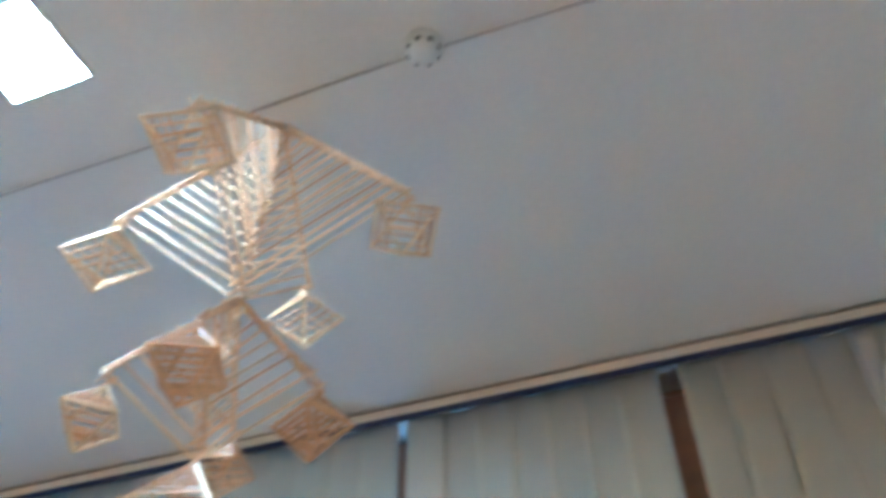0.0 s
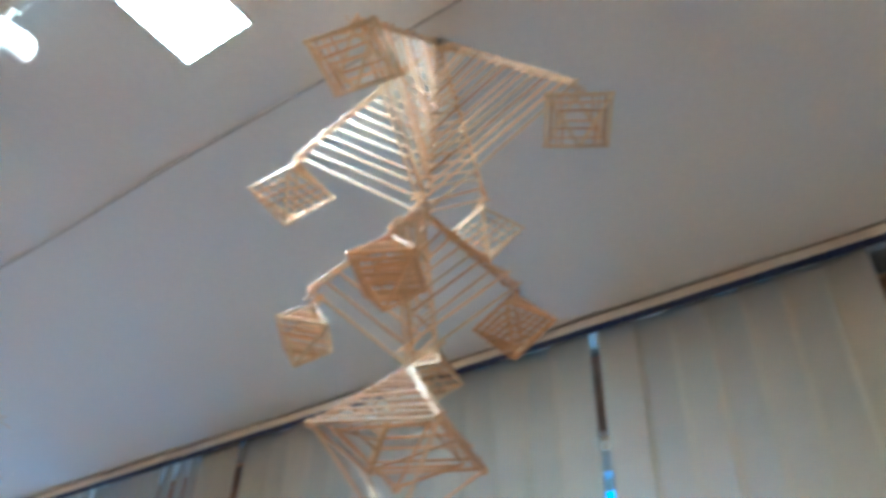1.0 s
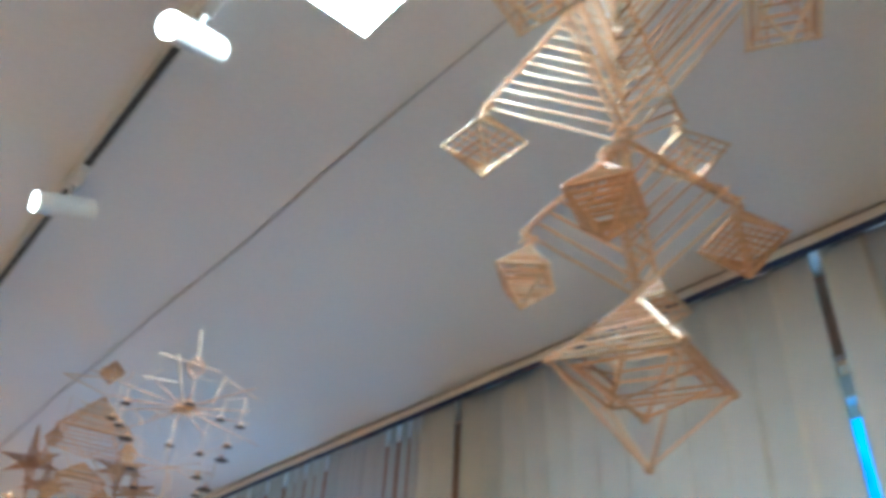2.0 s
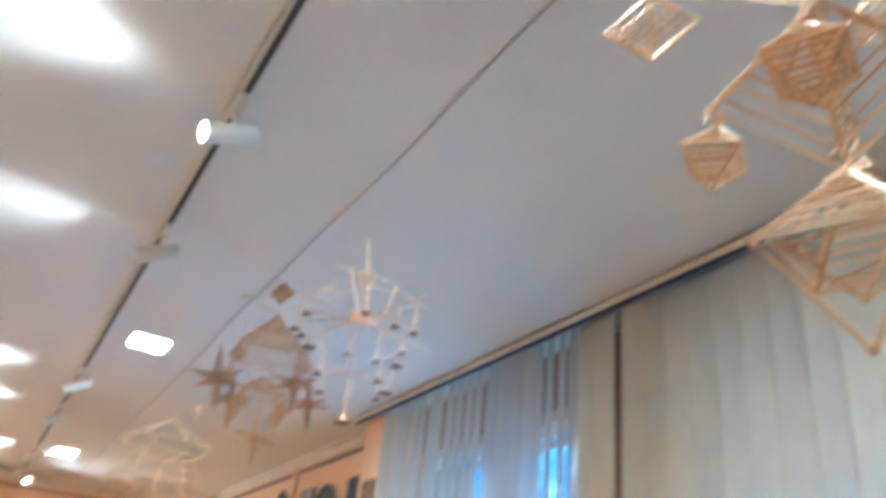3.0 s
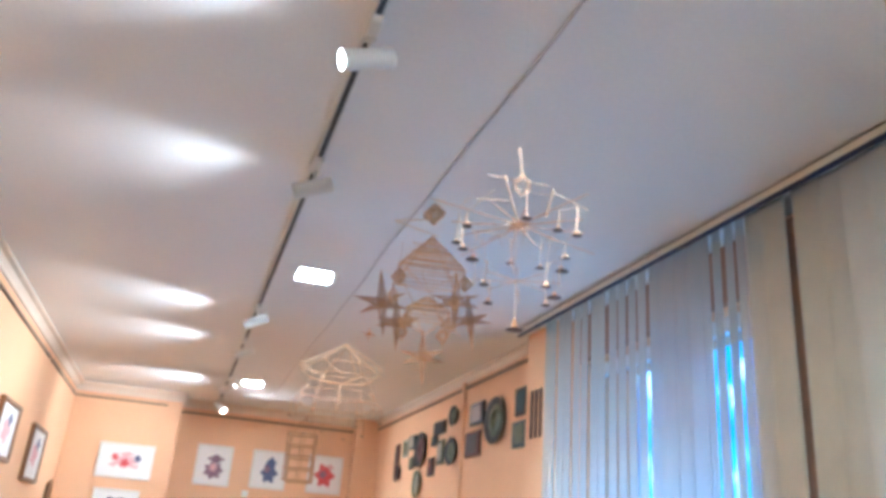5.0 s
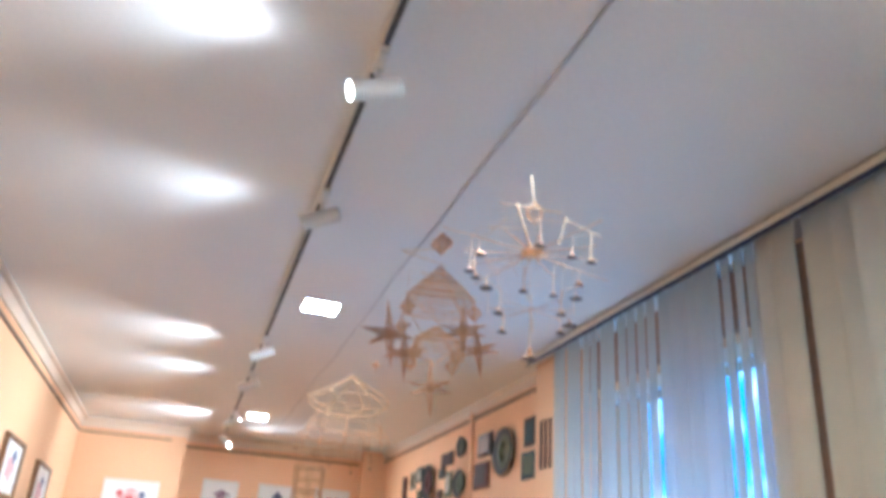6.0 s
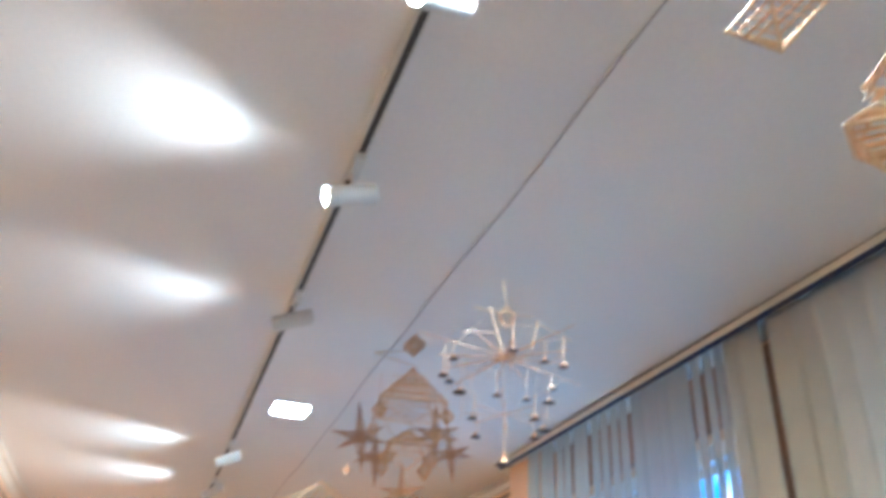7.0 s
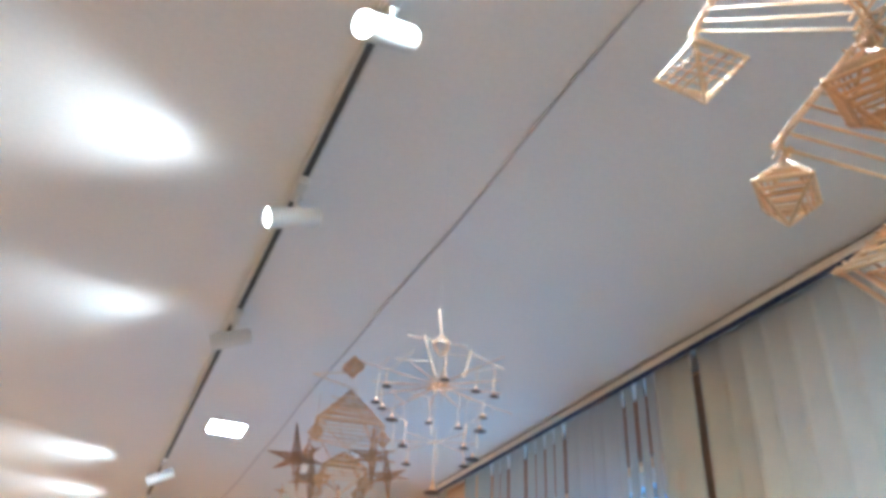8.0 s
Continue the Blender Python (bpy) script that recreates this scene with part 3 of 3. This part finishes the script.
# ---- second tiered mobile under the cable ----
def tiered(x, y, ball_z, tiers, turn, label):
    m = thing("straw_mobile", (x, y, H), label, "straw mobile", "straw mobiles")
    bm = bmesh.new()
    thread(bm, (0, 0, 0), (0, 0, z(tiers[-1][1])))
    part("hanging_thread", bm, thread_grey, m)
    octahedron(m, (0, 0, z(ball_z)), 0.05, 0.048, turn + 10, 3, 0.0022, straw_brown)
    octahedron(m, (0, 0, z(ball_z)), 0.042, 0.04, turn + 55, 2, 0.0022, straw_gold)
    for top, low, r, zb, n in tiers:
        base = ring(r, z(zb), turn)
        tp, lo = Vector((0, 0, z(top))), Vector((0, 0, z(low)))
        for c in base:
            straw(m, tp, c, 0.0028, straw_brown, 0.002)
            straw(m, lo, c, 0.002, straw_gold, 0.002)
        for k in range(n):
            sq = [lerp(c, tp, k / n) for c in base]
            for i in range(4):
                e = (sq[(i + 1) % 4] - sq[i]) * 0.04
                straw(m, sq[i] - e, sq[(i + 1) % 4] + e, 0.0024, straw_brown if (i + k) % 3 else straw_gold, 0.003)
        hang_octahedra(m, base, 0.02, 0.03, 0.034, (10, 30, 60, 80), 2, 0.0018, straw_brown)
    return m


m3 = tiered(2.259, 4.67, 2.871, [(2.770, 2.535, 0.180, 2.595, 13), (2.515, 2.355, 0.117, 2.435, 8)], 35, "brown straw mobile of stacked pyramids hanging beneath the cable")
for a, b in (((-0.17, -0.02, z(2.80)), (0.02, -0.02, z(2.845))), ((-0.17, -0.02, z(2.80)), (0.03, 0.0, z(2.775))), ((-0.08, 0, z(2.73)), (0.10, 0.0, z(2.70)))):
    straw(m3, a, b, 0.0022, straw_pale)

# ---- spiky straw stars ----
def spiky_star(x, y, zs, size, turn, material=straw_star):
    s = thing("straw_star", (x, y, zs), "brown six-pointed straw star hanging on a thread", "straw star", "straw stars")
    bm = bmesh.new()
    thread(bm, (0, 0, 0), (0, 0, H - zs))
    part("hanging_thread", bm, thread_grey, s)
    bm = bmesh.new()
    bmesh.ops.create_icosphere(bm, subdivisions=2, radius=size * 0.15)
    part("core", bm, material, s)
    g = random.Random(round(x * 100 + zs * 1000))
    base = pose(0, 0, 0, g.uniform(-8, 8), g.uniform(-8, 8), turn)
    for d in ((1, 0, 0), (-1, 0, 0), (0, 1, 0), (0, -1, 0), (0, 0, 1), (0, 0, -1)):
        d = base.to_3x3() @ Vector(d)
        bm = bmesh.new()
        up = d.to_track_quat("Z", "Y").to_matrix().to_4x4()
        for i in range(9):
            a = 2 * math.pi * i / 9 + g.uniform(-0.2, 0.2)
            foot = up @ Vector((size * 0.13 * math.cos(a), size * 0.13 * math.sin(a), size * 0.1))
            tube(bm, foot, d * size * g.uniform(0.9, 1.05), 0.0026, 0.0012, seg=4)
        for r, h in ((0.12, 0.22), (0.08, 0.4), (0.05, 0.6)):
            loop = [up @ Vector((size * r * math.cos(t), size * r * math.sin(t), size * h)) for t in [2 * math.pi * i / 6 for i in range(6)]]
            for p, q in zip(loop, loop[1:] + loop[:1]):
                tube(bm, p, q, 0.0016, seg=4)
        part("point", bm, material, s)
    return s


for x, y, zs, size, turn in ((2.262, 5.50, 2.712, 0.175, 25), (2.375, 5.62, 2.658, 0.145, 35), (2.647, 5.50, 2.785, 0.165, 25), (2.775, 5.62, 2.731, 0.150, 20),
                             (2.724, 6.30, 2.663, 0.179, 25), (2.339, 6.10, 2.699, 0.040, 10)):
    spiky_star(x, y, zs, size, turn)

# slack pale ribbons of straw between the pyramids and the stars
for x, y, a, b in ((2.30, 5.35, 2.86, 2.62), (2.42, 5.35, 2.84, 2.66), (2.52, 5.5, 2.80, 2.60)):
    gar = thing("straw_garland", (x, y, H), "thin pale straw garland hanging from the ceiling", "garland", "straw garlands")
    pts = [Vector((0.16 * u, 0.02 * math.sin(5 * u), z(a) + (b - a) * u - 0.03 * math.sin(math.pi * u))) for u in [i / 6 for i in range(7)]]
    straw(gar, (0, 0, 0), pts[0], 0.0008, straw_brown)
    for p, q in zip(pts, pts[1:]):
        straw(gar, p, q, 0.0022, straw_pale, 0.002)

# ---- pale crown mobile near the end of the room ----
cr = thing("crown_mobile", (2.362, 7.0, H), "wide pale straw crown mobile with lacy hanging tiers", "straw mobile", "straw mobiles")
bm = bmesh.new()
thread(bm, (0, 0, 0), (0, 0, z(2.122)))
part("hanging_thread", bm, thread_grey, cr)
peak = Vector((0.02, 0, z(2.837)))
rim = ring(0.29, z(2.662), 12, 8)
low1 = ring(0.22, z(2.602), 30, 8)
for i in range(8):
    straw(cr, peak, rim[i], 0.0034, straw_pale, 0.01)
    straw(cr, rim[i], rim[(i + 1) % 8], 0.0026, straw_pale, 0.008)
    straw(cr, rim[i], low1[i], 0.0026, straw_pale, 0.004)
    straw(cr, low1[i], low1[(i + 1) % 8], 0.0022, straw_gold, 0.004)
    straw(cr, low1[i], (0, 0, z(2.562)), 0.002, straw_gold, 0.004)
g = random.Random(3)
for zt, r, n in ((2.492, 0.25, 10), (2.422, 0.30, 12), (2.322, 0.2, 8)):
    lp = ring(r, z(zt), g.uniform(0, 40), n)
    for i, p in enumerate(lp):
        straw(cr, p, lp[(i + 1) % n], 0.002, straw_dark if i % 5 else straw_pale, 0.006)
        straw(cr, p, p + Vector((0, 0, -0.07)), 0.0018, straw_pale if i % 5 == 0 else straw_dark, 0.006)
        straw(cr, p, (p.x * 0.75, p.y * 0.75, p.z + 0.1), 0.0010, straw_brown)
        if i % 2:
            bell(cr, p + Vector((0, 0, -0.075)), 0.018, 0.010)

box_m = thing("straw_lattice", (2.239, 7.5, H), "brown straw lattice box hanging before the end wall", "straw mobile", "straw mobiles")
bm = bmesh.new()
thread(bm, (0, 0, 0), (0, 0, z(2.38)))
part("hanging_thread", bm, thread_grey, box_m)
for zz in (2.27, 2.19, 2.11, 2.03, 1.95):
    sq = ring(0.13, z(zz), 30)
    for i in range(4):
        straw(box_m, sq[i], sq[(i + 1) % 4], 0.0058, straw_dark, 0.004)
        if zz > 1.97:
            straw(box_m, sq[i], sq[i] - Vector((0, 0, 0.08)), 0.0058, straw_dark, 0.003)
            straw(box_m, (sq[i] + sq[(i + 1) % 4]) / 2, (sq[i] + sq[(i + 1) % 4]) / 2 - Vector((0, 0, 0.08)), 0.0036, straw_dark, 0.003)
for c in ring(0.13, z(2.27), 30):
    straw(box_m, c, (0, 0, z(2.38)), 0.0022, straw_dark)


# ---- pictures on the end walls ----
def blot(bm, x, zc, rx, rz, y, petals, g):
    """Flat painted shape with a lobed outline, in the plane of the sheet."""
    n = 28
    vs = [bm.verts.new((x + rx * (1 + 0.22 * math.cos(petals * 2 * math.pi * i / n)) * math.cos(2 * math.pi * i / n),
                        y, zc + rz * (1 + 0.22 * math.cos(petals * 2 * math.pi * i / n + g.uniform(-0.3, 0.3))) * math.sin(2 * math.pi * i / n))) for i in range(n)]
    bm.faces.new(vs)


def picture(m, w, h, label, frame_m, motif, border=0.022, depth=0.025, mount=0.16):
    """Framed sheet facing -y in its own axes, its back on the wall at y = 0."""
    p = new("framed_picture")
    p.matrix_basis = m
    tagged(p, label, "picture", "pictures on the walls")
    bm = bmesh.new()
    for lo, hi in (((-w / 2, -depth, -h / 2), (-w / 2 + border, 0.002, h / 2)), ((w / 2 - border, -depth, -h / 2), (w / 2, 0.002, h / 2)),
                   ((-w / 2 + border, -depth, h / 2 - border), (w / 2 - border, 0.002, h / 2)), ((-w / 2 + border, -depth, -h / 2), (w / 2 - border, 0.002, -h / 2 + border))):
        soft_box(bm, lo, hi, 0.002, 1)
    part("frame", bm, frame_m, p)
    bm = bmesh.new()
    box(bm, (-w / 2 + border - 0.002, -depth * 0.55, -h / 2 + border - 0.002), (w / 2 - border + 0.002, 0.001, h / 2 - border + 0.002))
    sheet = part("sheet", bm, paper, p, "white paper sheet")
    g = random.Random(round(w * 1000 + m.translation.x * 100))
    y = -depth * 0.55 - 0.0015
    for k, (mt, x, zc, rx, rz, petals) in enumerate(motif):
        bm = bmesh.new()
        blot(bm, x * w, zc * h, rx * w, rz * h, y - 0.0016 * k, petals, g)
        ext = bmesh.ops.extrude_face_region(bm, geom=bm.faces[:])["geom"]
        bmesh.ops.translate(bm, verts=[v for v in ext if isinstance(v, bmesh.types.BMVert)], vec=(0, 0.001, 0))
        part("painted_shape", bm, mt, sheet)
    return p


FLOWERS = [(paint_pink, 0, -0.02, 0.2, 0.16, 7), (paint_red, 0.0, -0.06, 0.075, 0.12, 5), (paint_red, -0.19, 0.1, 0.06, 0.1, 6), (paint_blue, 0.22, 0.1, 0.06, 0.1, 5),
           (paint_pink, 0.02, 0.2, 0.12, 0.06, 4), (paint_pink, 0.2, -0.14, 0.06, 0.05, 4), (paint_pink, -0.2, -0.12, 0.06, 0.06, 4)]
picture(pose(0.883, 11.14, 2.215), 0.565, 0.36, "white framed picture of a red flower bouquet", frame_white, FLOWERS)
picture(pose(0.866, 11.14, 1.738), 0.46, 0.37, "white framed picture of grey plum flowers", frame_white, [(paint_plum, 0, 0.05, 0.26, 0.22, 6), (paint_pink, 0.1, -0.1, 0.1, 0.12, 5)])
picture(pose(1.813, Y1, 2.292), 0.405, 0.452, "white framed picture of a plum bouquet behind glass", frame_white,
        [(paint_plum, 0.02, -0.12, 0.24, 0.2, 7), (paint_plum, 0.05, 0.16, 0.2, 0.09, 4), (paint_pink, 0.0, -0.05, 0.1, 0.1, 5)])
picture(pose(2.446, Y1, 2.303), 0.41, 0.435, "white framed picture of a dark blue vase", frame_white,
        [(paint_blue, 0.02, -0.08, 0.21, 0.24, 6), (paint_blue, 0.05, 0.2, 0.12, 0.12, 4), (paint_plum, -0.06, 0.02, 0.08, 0.1, 5)])
picture(pose(3.108, Y1, 2.313), 0.412, 0.438, "white framed picture of a red flower", frame_white,
        [(paint_red, 0.0, -0.02, 0.25, 0.28, 6), (paint_plum, -0.05, 0.0, 0.1, 0.1, 5), (paint_pink, 0.15, 0.2, 0.08, 0.07, 4)])
bm = bmesh.new()
soft_box(bm, (2.180, Y1 - 0.03, 1.979), (2.250, Y1 + 0.001, 2.049), 0.008)
solid("wall_socket", bm, white_plastic, "small white box on the end wall", "wall box")
for y, zc, w, h in ((8.05, 2.13, 0.66, 0.40), (9.45, 2.08, 0.72, 0.45)):
    picture(pose(X0, y, zc, 0, 0, 90), w, h, "brown framed picture on the brightly lit wall", frame_brown, [(paint_pink, 0, 0, 0.2, 0.2, 5), (paint_blue, 0.1, 0.2, 0.1, 0.1, 4)], 0.03, 0.035)
bm = bmesh.new()
lathe(bm, ((0.02, 0.0), (0.11, -0.006), (0.15, -0.03), (0.145, -0.034), (0.1, -0.012), (0.02, -0.008)), pose(X0, 10.75, 1.80, 0, -90, 0), 24)
solid("wall_plate", bm, frame_brown, "round brown wooden plate on the lit wall", "plate", group="plates on the walls", smooth=True)


# ---- plates and panels on the window wall ----
def wall_panel(y0, y1, z0, z1, material, inner=None):
    p = new("wall_panel")
    p.matrix_basis = pose(X1, (y0 + y1) / 2, (z0 + z1) / 2)
    tagged(p, "small dark painted wooden panel on the wall", "panel", "panels on the wall")
    w, h = (y1 - y0) / 2, (z1 - z0) / 2
    bm = bmesh.new()
    soft_box(bm, (-0.022, -w, -h), (0.001, w, h), 0.006)
    part("board", bm, material, p)
    bm = bmesh.new()
    soft_box(bm, (-0.026, -w * 0.68, -h * 0.72), (-0.021, w * 0.68, h * 0.72), 0.0015, 1)
    part("painting", bm, inner or plate_green, p)


def wall_plate(y0, y1, z0, z1, rim, middle, label):
    p = new("wall_plate")
    p.matrix_basis = pose(X1, (y0 + y1) / 2, (z0 + z1) / 2, 0, -90, 0)
    tagged(p, label, "plate", "plates on the walls")
    sc = Matrix.Diagonal(((z1 - z0) / 2, (y1 - y0) / 2, 1, 1))
    bm = bmesh.new()
    lathe(bm, ((0.4, 0.001), (0.7, 0.008), (1.0, 0.034), (0.97, 0.04), (0.74, 0.022), (0.3, 0.016)), sc, 32)
    part("rim", bm, rim, p, smooth=True)
    bm = bmesh.new()
    lathe(bm, ((0.70, 0.0215), (0.68, 0.024), (0.2, 0.019)), sc, 32)
    part("painted_middle", bm, middle, p, smooth=True)


wall_plate(7.210, 7.630, 2.350, 2.710, plate_dark, plate_green, "large oval dark rimmed plate with olive painting")
wall_plate(8.292, 8.518, 2.600, 2.780, plate_dark, plate_green, "small oval dark plate with a painted middle")
wall_plate(8.266, 8.574, 2.266, 2.506, plate_dark, plate_green, "oval dark plate with a painted middle")
wall_plate(9.187, 9.557, 2.308, 2.648, plate_dark, panel_red, "oval dark plate with a red painted middle")
wall_plate(10.075, 10.281, 2.219, 2.419, panel_red, plate_dark, "small round dark red plate")
wall_plate(9.277, 9.524, 2.022, 2.292, plate_green, panel_light, "oval pale plate with an olive rim")
for y0, y1, z0, z1, a, b in ((7.700, 8.006, 2.547, 2.727, panel_dark, frame_brown), (7.753, 8.081, 2.301, 2.501, panel_red, panel_dark), (6.852, 7.056, 2.509, 2.709, panel_dark, panel_teal),
                             (6.833, 7.089, 2.287, 2.473, panel_teal, plate_green), (8.671, 8.999, 2.576, 2.696, panel_dark, panel_dark), (8.879, 9.053, 2.478, 2.572, panel_dark, panel_teal),
                             (8.676, 8.840, 2.300, 2.520, plate_green, panel_light), (8.945, 9.109, 2.211, 2.381, panel_dark, panel_red), (9.616, 9.820, 2.516, 2.656, panel_teal, panel_light),
                             (9.601, 9.765, 2.319, 2.439, panel_dark, plate_green), (9.863, 10.049, 2.456, 2.636, panel_light, plate_green), (10.215, 10.359, 2.317, 2.617, panel_red, panel_dark)):
    wall_panel(y0, y1, z0, z1, a, b)
# three dark woven bands on the pilaster
for k in range(3):
    y = 6.253 + k * 0.066
    bm = bmesh.new()
    soft_box(bm, (3.499, y, 2.273), (3.5055, y + 0.038, 2.573), 0.002, 1)
    solid("woven_band", bm, panel_dark, "narrow dark woven band hung on the pilaster", "woven band", group="woven bands")
